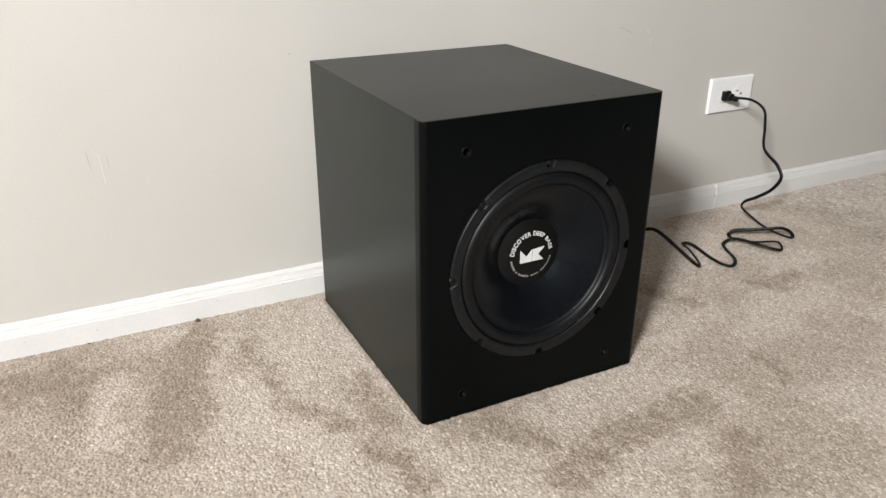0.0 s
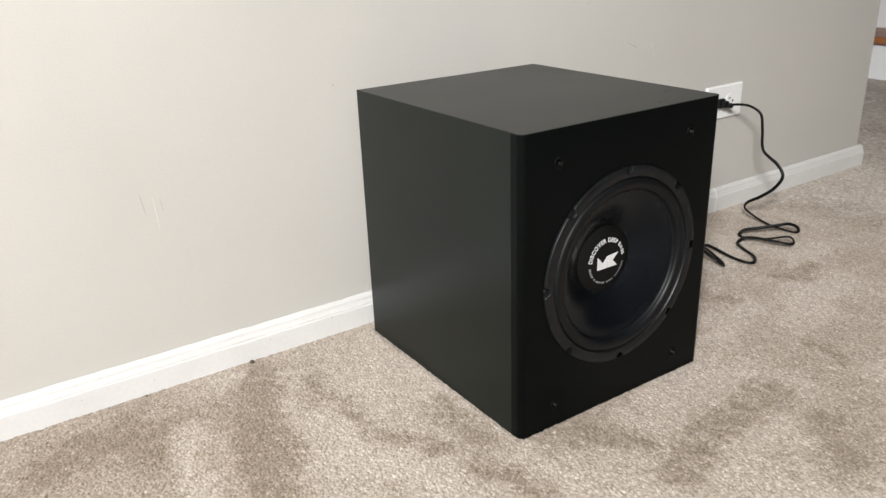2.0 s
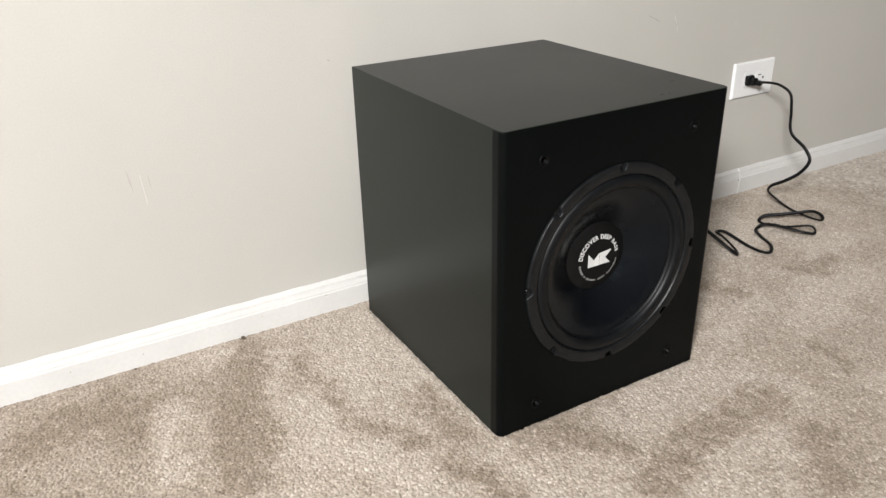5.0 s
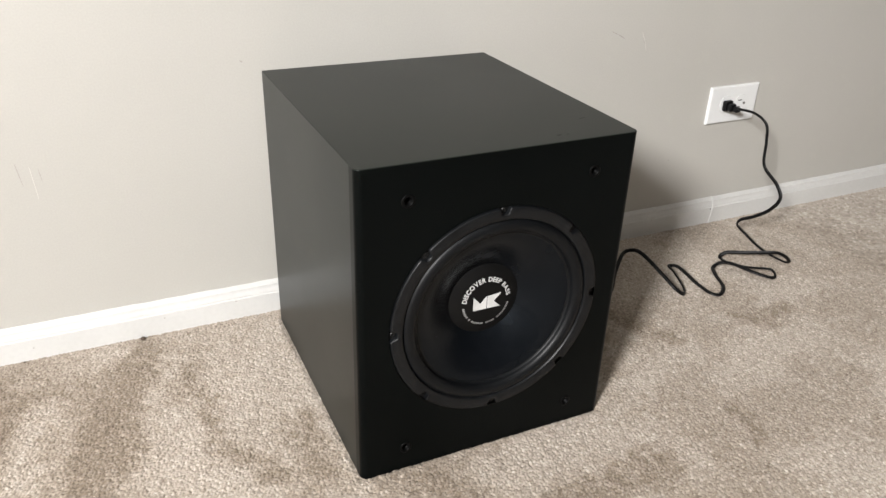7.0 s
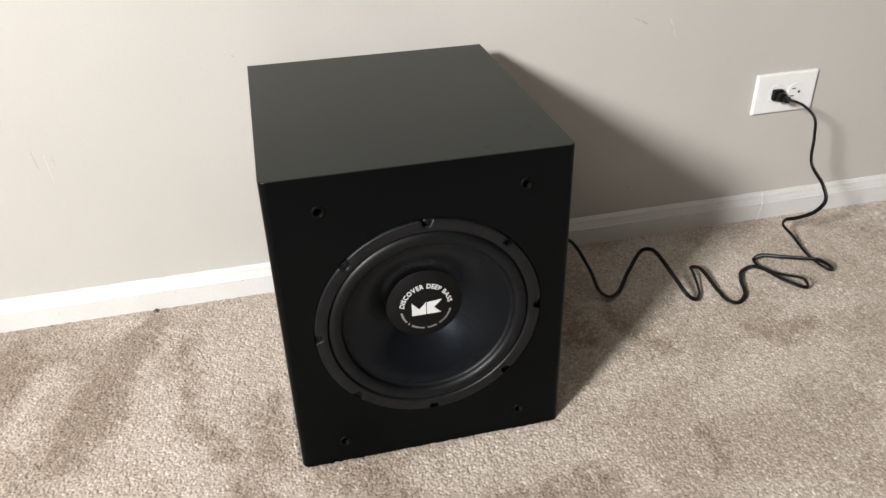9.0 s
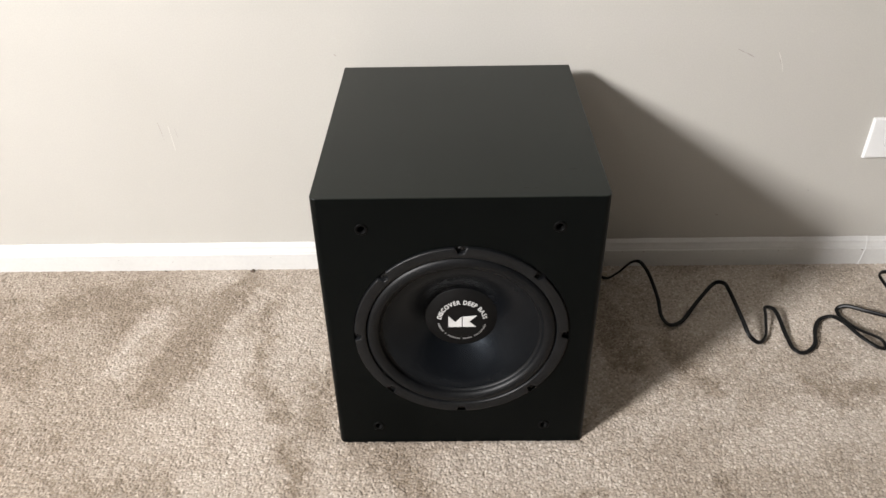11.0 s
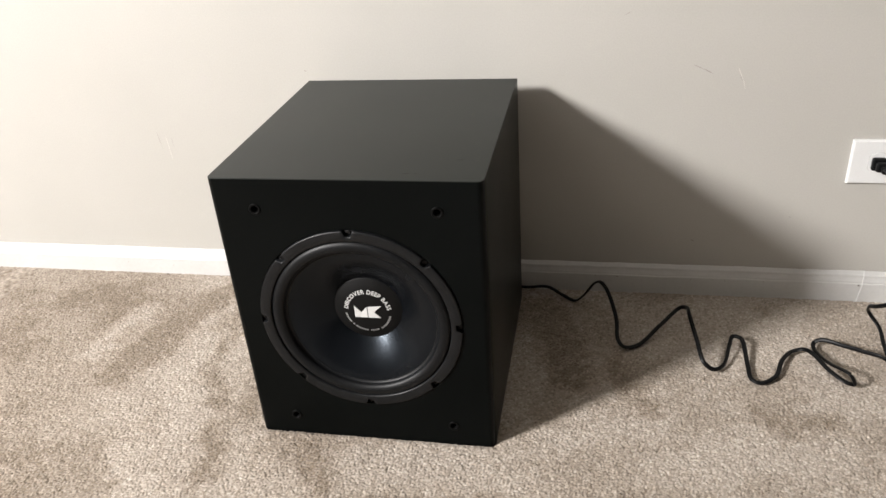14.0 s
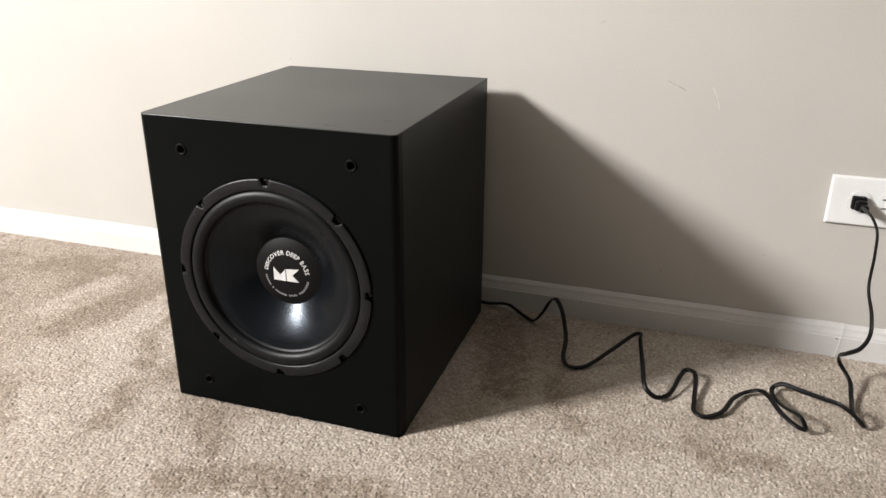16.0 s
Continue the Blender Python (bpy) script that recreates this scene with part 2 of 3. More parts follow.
structure("wall_hall", block(END - 0.115, X1, Y1, Y1 + 0.12, -0.012, H), WALL, "greige painted hall wall", "wall")
structure("wall_return", block(END - 0.115, END, 0.115, Y1, -0.012, H), WALL, "greige painted wall end turning into the hall", "wall")
structure("ceiling", block(X0 - 0.12, X1 + 0.12, Y0 - 0.12, Y1 + 0.12, H, H + 0.1), CEIL, "plain white ceiling", "ceiling")
floor = structure("floor", block(X0 - 0.12, X1 + 0.12, Y0 - 0.12, Y1 + 0.12, -0.06, -0.0050), CARPET_FAR, "beige cut-pile carpet laid wall to wall", "carpet")

# baseboards: stepped moulding, butted at a caulked joint
BOARD = ((0.0005, -0.0074), (-0.0125, -0.0074), (-0.0125, 0.0312), (-0.0121, 0.0324), (-0.0112, 0.0330), (-0.0107, 0.0337), (-0.0111, 0.0346), (-0.0106, 0.0362), (-0.0095, 0.0386),
         (-0.0085, 0.0410), (-0.0080, 0.0430), (-0.0081, 0.0446), (-0.0072, 0.0462), (-0.0055, 0.0470), (-0.0030, 0.0488), (-0.0010, 0.0500), (0.0005, 0.0500))
JOINT = 0.7065
base_a = structure("baseboard", extrude_x(BOARD, X0, JOINT, 0.006, 0.0, 0.0011), TRIM, "white painted baseboard along the wall with small nicks", "baseboard")
base_b = structure("baseboard", extrude_x([(y - 0.0006 if y < 0 else y, z) for y, z in BOARD], JOINT + 0.0006, END + 0.0125, 0.0, 0.006, 0.0009), TRIM, "white painted baseboard running to the wall end", "baseboard")
part("caulk_seam", extrude_x([(y - 0.0011 if y < 0 else y, z + 0.0004) for y, z in BOARD], JOINT - 0.0006, JOINT + 0.0012, 0.006, 0.006), CAULK, base_a, "white caulk line in the joint")
bm = extrude_x(BOARD, 0, 0.9)
bmesh.ops.transform(bm, matrix=pose(END, 0.0, 0, 0, 0, 90), verts=bm.verts)
structure("baseboard", bm, TRIM, "white painted baseboard round the wall end", "baseboard")

# stair in the hall: white riser under a stained wooden tread
stair = tagged(empty("staircase", 2.47, 0.6, -0.0075), "white stair with stained wooden treads in the hall", "stairs", kind="structure")
for k in range(2):
    x, z = 0.26 * k, 0.172 * k
    part("riser", block(x, x + 0.02, -0.6, 1.3, z, z + 0.143, 0.001), STAIRWHITE, stair)
    part("tread", block(x - 0.025, x + 0.26, -0.6, 1.3, z + 0.143, z + 0.172, 0.008, 3), WOOD, stair, "stained wooden tread with rounded nosing")
part("riser", block(0.52, 0.54, -0.6, 1.3, 0.344, 0.50, 0.001), STAIRWHITE, stair)


# ---- subwoofer ----
BX0, BX1, BYF, BYB, BZ0, BZ1, RAD, WRAP = -0.1645, 0.1640, -0.4085, -0.0375, -0.0070, 0.3852, 0.0080, 0.0100
CX, CZ = 0.0005, 0.1905
sub = tagged(empty("subwoofer", CX, BYF, BZ0), "satin black box subwoofer with bare round woofer on carpet", "subwoofer")


def plan(inset):
    pts = [(BX0 + inset, BYB - inset), (BX1 - inset, BYB - inset), (BX1 - inset, BYF + RAD + WRAP)]
    for cx, sign in ((BX1 - RAD, 1), (BX0 + RAD, -1)):
        for k in range(9):
            a = radians(-90 * k / 8 if sign > 0 else -90 - 90 * k / 8)
            pts.append((cx + (RAD - inset) * math.cos(a), BYF + RAD + (RAD - inset) * math.sin(a)))
    pts.append((BX0 + inset, BYF + RAD + WRAP))
    return pts


def cabinet(front):
    """The box: its front board with the rounded uprights, or all the rest."""
    bm = bmesh.new()
    lip = 0.0009
    layers = [(BZ0, lip), (BZ0 + lip, 0), (BZ1 - lip, 0), (BZ1 - lip * 0.3, lip * 0.3), (BZ1, lip)]
    rings = [[bm.verts.new((x - CX, y - BYF, z - BZ0)) for x, y in plan(i)] for z, i in layers]
    n = len(rings[0])
    for li in range(len(rings) - 1):
        for i in range(n):
            j = (i + 1) % n
            if (li == 1 and i == 11) or front != (li == 1 and 2 <= i <= 20):
                continue
            f = bm.faces.new((rings[li][i], rings[li][j], rings[li + 1][j], rings[li + 1][i]))
            f.smooth = 3 <= i <= 10 or 12 <= i <= 19
    if not front:
        bm.faces.new(rings[0])
        bm.faces.new(rings[-1])
        bmesh.ops.recalc_face_normals(bm, faces=bm.faces)
        bmesh.ops.delete(bm, geom=[q for q in bm.verts if not q.link_faces], context="VERTS")
        return bm
    # front with the woofer opening and the four socket holes
    r1, r2 = rings[1], rings[2]
    ring4 = (r1[11], r1[12], r2[12], r2[11])
    loop = [bm.edges.get((p, q)) or bm.edges.new((p, q)) for p, q in zip(ring4, ring4[1:] + ring4[:1])]
    for hx, hz, hr, n2 in ((0, CZ - BZ0, 0.1311, 96), *((sx, sz - BZ0, 0.0052, 14) for sx, sz in SOCKETS)):
        c = [bm.verts.new((hx + hr * math.cos(2 * math.pi * k / n2), 0, hz + hr * math.sin(2 * math.pi * k / n2))) for k in range(n2)]
        loop += [bm.edges.new((c[k], c[(k + 1) % n2])) for k in range(n2)]
    bmesh.ops.triangle_fill(bm, use_beauty=True, use_dissolve=False, edges=loop, normal=(0, -1, 0))
    bmesh.ops.recalc_face_normals(bm, faces=bm.faces)
    bmesh.ops.delete(bm, geom=[q for q in bm.verts if not q.link_faces], context="VERTS")
    return bm


SOCKETS = [(-0.1105, 0.3455), (0.1095, 0.3465), (-0.1105, 0.0300), (0.1095, 0.0305)]
part("cabinet", cabinet(False), LAMINATE, sub, "satin charcoal vinyl-clad box")
part("baffle", cabinet(True), BAFFLE, sub, "satin black front board with rounded upright edges")


def at_woofer(bm):
    bmesh.ops.translate(bm, vec=(0, 0, CZ - BZ0), verts=bm.verts)
    return bm


def gasket():
    """Raised ring, cut by eight screw notches at its rim."""
    bm = bmesh.new()
    n = 384
    rows = []
    for i in range(n):
        a = 2 * math.pi * i / n
        off = abs((a + math.pi / 8) % (math.pi / 4) - math.pi / 8) * 0.13
        k = min(max((off - 0.0040) / 0.0014, 0), 1)
        k = k * k * (3 - 2 * k)
        ro = 0.1225 + (0.1300 - 0.1225) * k
        prof = [(ro, 0.0030), (ro, -0.0022), (ro - 0.0006, -0.0029), (ro - 0.0018, -0.0033), (0.1172, -0.0031), (0.1160, -0.0024), (0.1154, 0.0030), (0.1154, 0.0060)]
        rows.append([bm.verts.new((r * math.cos(a), d, r * math.sin(a))) for r, d in prof])
    for i in range(n):
        a, c = rows[i], rows[(i + 1) % n]
        for k in range(len(a) - 1):
            bm.faces.new((a[k], c[k], c[k + 1], a[k + 1]))
    bmesh.ops.recalc_face_normals(bm, faces=bm.faces)
    return bm


frame_ring = part("woofer_frame", at_woofer(revolve([(0.1320, 0.0120), (0.1320, 0.0030), (0.1210, 0.0030), (0.1150, 0.0060), (0.1120, 0.0060)], 128)), STEELBLACK, sub, "black metal woofer basket rim", True)
part("gasket", at_woofer(gasket()), GASKET, sub, "dark grey notched gasket ring", True)
for k in range(8):
    a = k * math.pi / 4
    bm = revolve([(0.0034, 0.0), (0.0034, -0.0008), (0.0028, -0.0014), (0.0016, -0.0015), (0.0013, -0.0006), (0, -0.0006)], 12)
    bmesh.ops.translate(bm, vec=(0.1260 * math.cos(a), 0.0030, 0.1260 * math.sin(a) + CZ - BZ0), verts=bm.verts)
    part("screw", bm, STEELBLACK, sub)
roll = [(0.1160, 0.0035)] + [(0.1075 + 0.0082 * math.cos(a), 0.0026 - 0.0066 * math.sin(a)) for a in [math.pi * k / 14 for k in range(15)]] + [(0.0985, 0.0042), (0.0960, 0.0052)]
part("surround", at_woofer(revolve(roll, 128)), RUBBER, sub, "half-roll black rubber surround", True)
cone_profile = []
for k in range(19):
    s = k / 18
    r = 0.0985 - s * (0.0985 - 0.0400)
    cone_profile.append((r, 0.0050 + 0.0335 * (s ** 1.4) + (0.0003 if k in (1, 2) else 0)))
part("cone", at_woofer(revolve(cone_profile, 128)), CONE, sub, "glossy black plastic cone", True)
CAP_R, CAP_D, CAP_H = 0.0458, 0.0282, 0.0065


def cap_depth(r):
    return CAP_D + CAP_H * (r / CAP_R) ** 3 - 0.00035


cap_profile = [(0.0464, 0.0480), (0.0467, 0.0362), (0.0465, 0.0352), (0.0461, 0.0348)] + [(CAP_R * (1 - k / 16), CAP_D + CAP_H * (1 - k / 16) ** 3) for k in range(17)]
CAP_AT = (0.0015, 0, -0.0030)


def at_cap(bm):
    """The cap is glued on a little off the middle."""
    bmesh.ops.translate(bm, vec=CAP_AT, verts=bm.verts)
    return at_woofer(bm)


cap = part("dust_cap", at_cap(revolve(cap_profile, 96)), CAP, sub, "matt black dust cap with white print", True)


def logo():
    bm = bmesh.new()
    for pts in (((-0.0172, 0.0088), (-0.0082, -0.0010), (-0.0006, 0.0075), (-0.0006, -0.0085), (-0.0172, -0.0085)),
                ((0.0006, 0.0075), (0.0180, 0.0088), (0.0088, 0.0000), (0.0172, -0.0085), (0.0006, -0.0085))):
        q = polygon_prism(pts, cap_depth(0.004) - 0.0006, cap_depth(0.004) + 0.0016)
        me = bpy.data.meshes.new("tmp")
        q.to_mesh(me)
        q.free()
        bm.from_mesh(me)
        bpy.data.meshes.remove(me)
    return at_cap(bm)


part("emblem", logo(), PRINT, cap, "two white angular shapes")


def glyph_mesh(ch):
    cu = bpy.data.curves.new("glyph", "FONT")
    cu.body, cu.size, cu.extrude, cu.offset, cu.resolution_u = ch, 0.0078, 0.0002, 0.00012, 3
    cu.align_x = "CENTER"
    ob = new("glyph", cu)
    bpy.context.view_layer.update()
    me = bpy.data.meshes.new_from_object(ob)
    w = (max(v.co.x for v in me.vertices) - min(v.co.x for v in me.vertices)) if len(me.vertices) else 0.0
    bpy.data.objects.remove(ob)
    bpy.data.curves.remove(cu)
    return me, w


def arc_text(text, radius, gap):
    bm = bmesh.new()
    glyphs = [(c, *(glyph_mesh(c) if c != " " else (None, 0.0021))) for c in text]
    total = sum(w + gap for _, _, w in glyphs) - gap
    s = -total / 2
    for c, me, w in glyphs:
        a = (s + w / 2) / (radius + 0.0025)
        s += w + gap
        if me is None:
            continue
        q = bmesh.new()
        q.from_mesh(me)
        m = Matrix.Rotation(a, 4, "Y") @ Matrix.Translation((0, cap_depth(radius + 0.003), radius)) @ Matrix.Rotation(radians(90), 4, "X")
        bmesh.ops.transform(q, matrix=m, verts=q.verts)
        for vert in q.verts:
            vert.co.y += cap_depth(math.hypot(vert.co.x, vert.co.z)) - cap_depth(radius + 0.003)
        tmp = bpy.data.meshes.new("tmp")
        q.to_mesh(tmp)
        q.free()
        bm.from_mesh(tmp)
        bpy.data.meshes.remove(tmp)
        bpy.data.meshes.remove(me)
    return at_cap(bm)


part("lettering", arc_text("DISCOVER DEEP BASS", 0.0262, 0.0009), PRINT, cap, "white words along the upper arc")


def arc_bar(a0, a1, r0, r1):
    """A printed bar bent along an arc; degrees clockwise from the top."""
    bm = bmesh.new()
    n = max(3, int(abs(a1 - a0) / 3))
    top, low = [], []
    for k in range(n + 1):
        a = radians(a0 + (a1 - a0) * k / n)
        top.append((r1 * math.sin(a), r1 * math.cos(a)))
        low.append((r0 * math.sin(a), r0 * math.cos(a)))
    q = [(bm.verts.new((x, cap_depth(math.hypot(x, z)), z)), bm.verts.new((x2, cap_depth(math.hypot(x2, z2)), z2))) for (x, z), (x2, z2) in zip(top, low)]
    for (a, c), (d, e) in zip(q, q[1:]):
        bm.faces.new((a, c, e, d))
    bmesh.ops.solidify(bm, geom=bm.faces[:], thickness=0.0003)
    return at_cap(bm)


for a0, a1, letters in ((-98, -128, 6), (-133, -138, 1), (-143, -176, 7), (-182, -205, 5), (-211, -258, 11)):
    word = bmesh.new()
    for k in range(letters):
        q = arc_bar(a0 + (a1 - a0) * k / letters, a0 + (a1 - a0) * (k + 0.66) / letters, 0.0284, 0.0310)
        me = bpy.data.meshes.new("tmp")
        q.to_mesh(me)
        q.free()
        word.from_mesh(me)
        bpy.data.meshes.remove(me)
    part("printed_bar", word, PRINT_GREY, cap)

for sx, sz in SOCKETS:
    bm = revolve([(0.0074, 0.0002), (0.0074, -0.0006), (0.0068, -0.0011), (0.0050, -0.0011), (0.0043, -0.0004), (0.0041, 0.0110), (0.0, 0.0110)], 24)
    bmesh.ops.translate(bm, vec=(sx, 0, sz - BZ0), verts=bm.verts)
    part("grille_socket", bm, CUP, sub, "black plastic grille peg socket", True)


# ---- wall outlet ----
OX, OZ = 0.7140, 0.2410
outlet = tagged(empty("wall_outlet", OX, 0, OZ), "white duplex wall outlet with black plug in it", "outlet")
bm = block(-0.0571, 0.0571, -0.0058, 0.0, -0.0350, 0.0350)
bmesh.ops.bevel(bm, geom=[e for e in bm.edges if all(v.co.y < -0.004 for v in e.verts)], offset=0.0036, segments=3, affect="EDGES", profile=0.6)
part("cover_plate", bm, PLATE, outlet)
for sx in (-0.0180, 0.0175):
    pts = []
    for k in range(48):
        a = 2 * math.pi * k / 48
        pts.append((min(max(0.0160 * math.cos(a), -0.0136), 0.0136) + sx, 0.0160 * math.sin(a)))
    face = part("receptacle", polygon_prism(pts, -0.0072, -0.0052), PLATE, outlet)
    gap = []
    for k in range(48):
        a = 2 * math.pi * k / 48
        gap.append((min(max(0.0165 * math.cos(a), -0.0141), 0.0141) + sx, 0.0165 * math.sin(a)))
    part("receptacle_gap", polygon_prism(gap, -0.0061, -0.0055), GAP, outlet)
    # slots and ground hole are raised pieces; the recess shade is their colour
    for z, w in ((0.0063, 0.0080), (-0.0063, 0.0066)):
        part("slot", block(sx - 0.0075, sx - 0.0075 + w, -0.00745, -0.0070, z - 0.0011, z + 0.0011), SLOT, face)
    bm = revolve([(0.0026, 0.0), (0.0026, -0.0003), (0, -0.0003)], 16)
    bmesh.ops.translate(bm, vec=(sx + 0.0072, -0.0072, 0), verts=bm.verts)
    part("ground_hole", bm, SLOT, face)
bm = revolve([(0.0030, 0.0), (0.0028, -0.0008), (0.0012, -0.0012), (0, -0.0012)], 16)
bmesh.ops.translate(bm, vec=(0, -0.0058, 0), verts=bm.verts)
part("screw", bm, PLATE, outlet, smooth=True)

# ---- power cord ----
cord = tagged(empty("power_cord", 0.6945, -0.008, OZ), "flat black power cord kinked across the carpet to the outlet", "power cord")
ROUTE = [(0.095, -0.019, 0.025), (0.166, -0.023, 0.008), (0.207, -0.027, 0.013), (0.233, -0.041, 0.007), (0.255, -0.053, 0.004), (0.270, -0.065, 0.023), (0.288, -0.082, 0.059), (0.297, -0.093, 0.067),
         (0.307, -0.104, 0.059), (0.322, -0.136, 0.028), (0.325, -0.168, 0.011), (0.334, -0.181, 0.007), (0.355, -0.171, 0.004), (0.390, -0.135, 0.019), (0.419, -0.116, 0.040), (0.428, -0.128, 0.048),
         (0.429, -0.149, 0.051), (0.438, -0.194, 0.034), (0.446, -0.225, 0.019), (0.460, -0.227, 0.009), (0.476, -0.211, 0.006), (0.489, -0.169, 0.013), (0.497, -0.146, 0.012), (0.507, -0.151, 0.013),
         (0.510, -0.209, 0.005), (0.511, -0.239, 0.005), (0.521, -0.246, 0.004), (0.544, -0.231, 0.005), (0.560, -0.193, 0.007), (0.578, -0.169, 0.006), (0.593, -0.170, 0.012), (0.602, -0.186, 0.016),
         (0.617, -0.223, 0.015), (0.635, -0.244, 0.012), (0.645, -0.244, 0.010), (0.644, -0.246, 0.014), (0.637, -0.242, 0.025), (0.619, -0.202, 0.014), (0.610, -0.160, 0.007), (0.613, -0.146, 0.008),
         (0.622, -0.148, 0.015), (0.646, -0.167, 0.020), (0.668, -0.188, 0.026), (0.687, -0.205, 0.030), (0.704, -0.212, 0.021), (0.716, -0.209, 0.008), (0.716, -0.205, 0.005), (0.709, -0.175, 0.006),
         (0.711, -0.142, 0.007), (0.712, -0.108, 0.015), (0.698, -0.093, 0.033), (0.694, -0.101, 0.047), (0.696, -0.127, 0.065), (0.706, -0.151, 0.088), (0.710, -0.163, 0.115), (0.710, -0.150, 0.134),
         (0.707, -0.115, 0.159), (0.707, -0.107, 0.202), (0.705, -0.100, 0.232), (0.699, -0.077, 0.245), (0.695, -0.047, 0.244), (0.698, -0.034, 0.240)]


def flat_cord(path):
    ring = []
    for k in range(16):
        a = 2 * math.pi * k / 16
        ring.append((0.0033 * math.cos(a), 0.0021 * math.sin(a) * (0.86 + 0.14 * abs(math.cos(a)) ** 0.5)))
    return sweep(path, ring, (0, 0, 1))


def local(bm, ob):
    bmesh.ops.translate(bm, vec=-ob.location, verts=bm.verts)
    return bm


part("cable", local(flat_cord(spline(ROUTE)), cord), CORD, cord, smooth=True)
plug_parts = bmesh.new()
for q in (block(0.6850, 0.7040, -0.0170, -0.0074, OZ - 0.0095, OZ + 0.0100, 0.003, 3), block(0.6885, 0.7035, -0.0265, -0.0165, OZ - 0.0080, OZ + 0.0065, 0.003, 3), block(0.6935, 0.7045, -0.0370, -0.0255, OZ - 0.0070, OZ + 0.0030, 0.003, 3)):
    me = bpy.data.meshes.new("tmp")
    q.to_mesh(me)
    q.free()
    plug_parts.from_mesh(me)
    bpy.data.meshes.remove(me)
part("plug", local(plug_parts, cord), CORD, cord, "moulded black plug")


# ---- marks on the wall, specks ----
def streak(x, z, length, width, degrees):
    """A thin tapered smear of paint on the wall."""
    bm = bmesh.new()
    bmesh.ops.create_icosphere(bm, subdivisions=3, radius=1)
    for q in bm.verts:
        q.co.z *= 1 + 0.5 * noise.noise(Vector((q.co.x * 2.5, 0, x * 40)))
    bmesh.ops.scale(bm, vec=(length / 2, 0.0003, width / 2), verts=bm.verts)
    bmesh.ops.transform(bm, matrix=pose(x, 0, z, 0, degrees, 0), verts=bm.verts)
    return bm


# ---- carpet pile ----
def smooth_noise(x, y, cell, seed):
    rng = np.random.RandomState(seed)
    g = rng.rand(256, 256)
    u, w = x / cell + 60.0, y / cell + 60.0
    i, j = np.floor(u).astype(int), np.floor(w).astype(int)
    fu, fw = u - i, w - j
    fu, fw = fu * fu * (3 - 2 * fu), fw * fw * (3 - 2 * fw)
    a, b_, c, d = g[i % 256, j % 256], g[(i + 1) % 256, j % 256], g[i % 256, (j + 1) % 256], g[(i + 1) % 256, (j + 1) % 256]
    return (a * (1 - fu) + b_ * fu) * (1 - fw) + (c * (1 - fu) + d * fu) * fw


# pile tracks, their shading painted as tone: half width, light or dark, line
NAP_SHADE_SIDE = [(0.026, -1, [(-0.357, -0.037), (-0.391, -0.107), (-0.419, -0.177), (-0.442, -0.251), (-0.459, -0.308)]),
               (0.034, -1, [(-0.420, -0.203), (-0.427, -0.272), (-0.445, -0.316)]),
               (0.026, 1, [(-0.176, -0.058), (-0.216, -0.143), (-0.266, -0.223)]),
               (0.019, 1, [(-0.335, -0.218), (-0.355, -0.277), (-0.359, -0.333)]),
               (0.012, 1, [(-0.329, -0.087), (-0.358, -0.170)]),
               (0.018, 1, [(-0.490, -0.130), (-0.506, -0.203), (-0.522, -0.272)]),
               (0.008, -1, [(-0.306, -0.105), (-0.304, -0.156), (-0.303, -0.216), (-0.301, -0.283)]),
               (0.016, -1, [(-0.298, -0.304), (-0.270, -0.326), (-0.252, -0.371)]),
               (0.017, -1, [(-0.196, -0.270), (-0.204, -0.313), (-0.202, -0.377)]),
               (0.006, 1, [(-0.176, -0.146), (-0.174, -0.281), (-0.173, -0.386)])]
NAP_SHADE_FRONT = [(0.020, -1, [(-0.241, -0.421), (-0.217, -0.454), (-0.212, -0.497)]),
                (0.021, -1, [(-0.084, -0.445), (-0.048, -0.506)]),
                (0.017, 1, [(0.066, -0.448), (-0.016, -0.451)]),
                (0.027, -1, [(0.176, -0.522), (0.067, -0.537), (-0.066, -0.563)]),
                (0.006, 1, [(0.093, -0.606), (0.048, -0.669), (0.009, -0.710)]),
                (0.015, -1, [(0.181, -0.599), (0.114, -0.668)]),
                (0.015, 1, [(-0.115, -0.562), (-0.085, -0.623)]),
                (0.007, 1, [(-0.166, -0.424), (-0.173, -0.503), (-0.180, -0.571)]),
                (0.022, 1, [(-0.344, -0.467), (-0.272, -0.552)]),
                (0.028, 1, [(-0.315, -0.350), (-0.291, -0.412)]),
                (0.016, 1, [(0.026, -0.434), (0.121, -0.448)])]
# the first track also darkens the carpet inside the box's shadow
NAP_SHADE_CORD = [(0.030, -1, [(0.205, -0.070), (0.237, -0.180), (0.262, -0.270)]),
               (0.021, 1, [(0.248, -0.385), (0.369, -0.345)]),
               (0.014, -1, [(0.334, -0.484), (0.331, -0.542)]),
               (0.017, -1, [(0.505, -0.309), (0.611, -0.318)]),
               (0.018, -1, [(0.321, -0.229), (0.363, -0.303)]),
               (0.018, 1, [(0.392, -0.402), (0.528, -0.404)])]


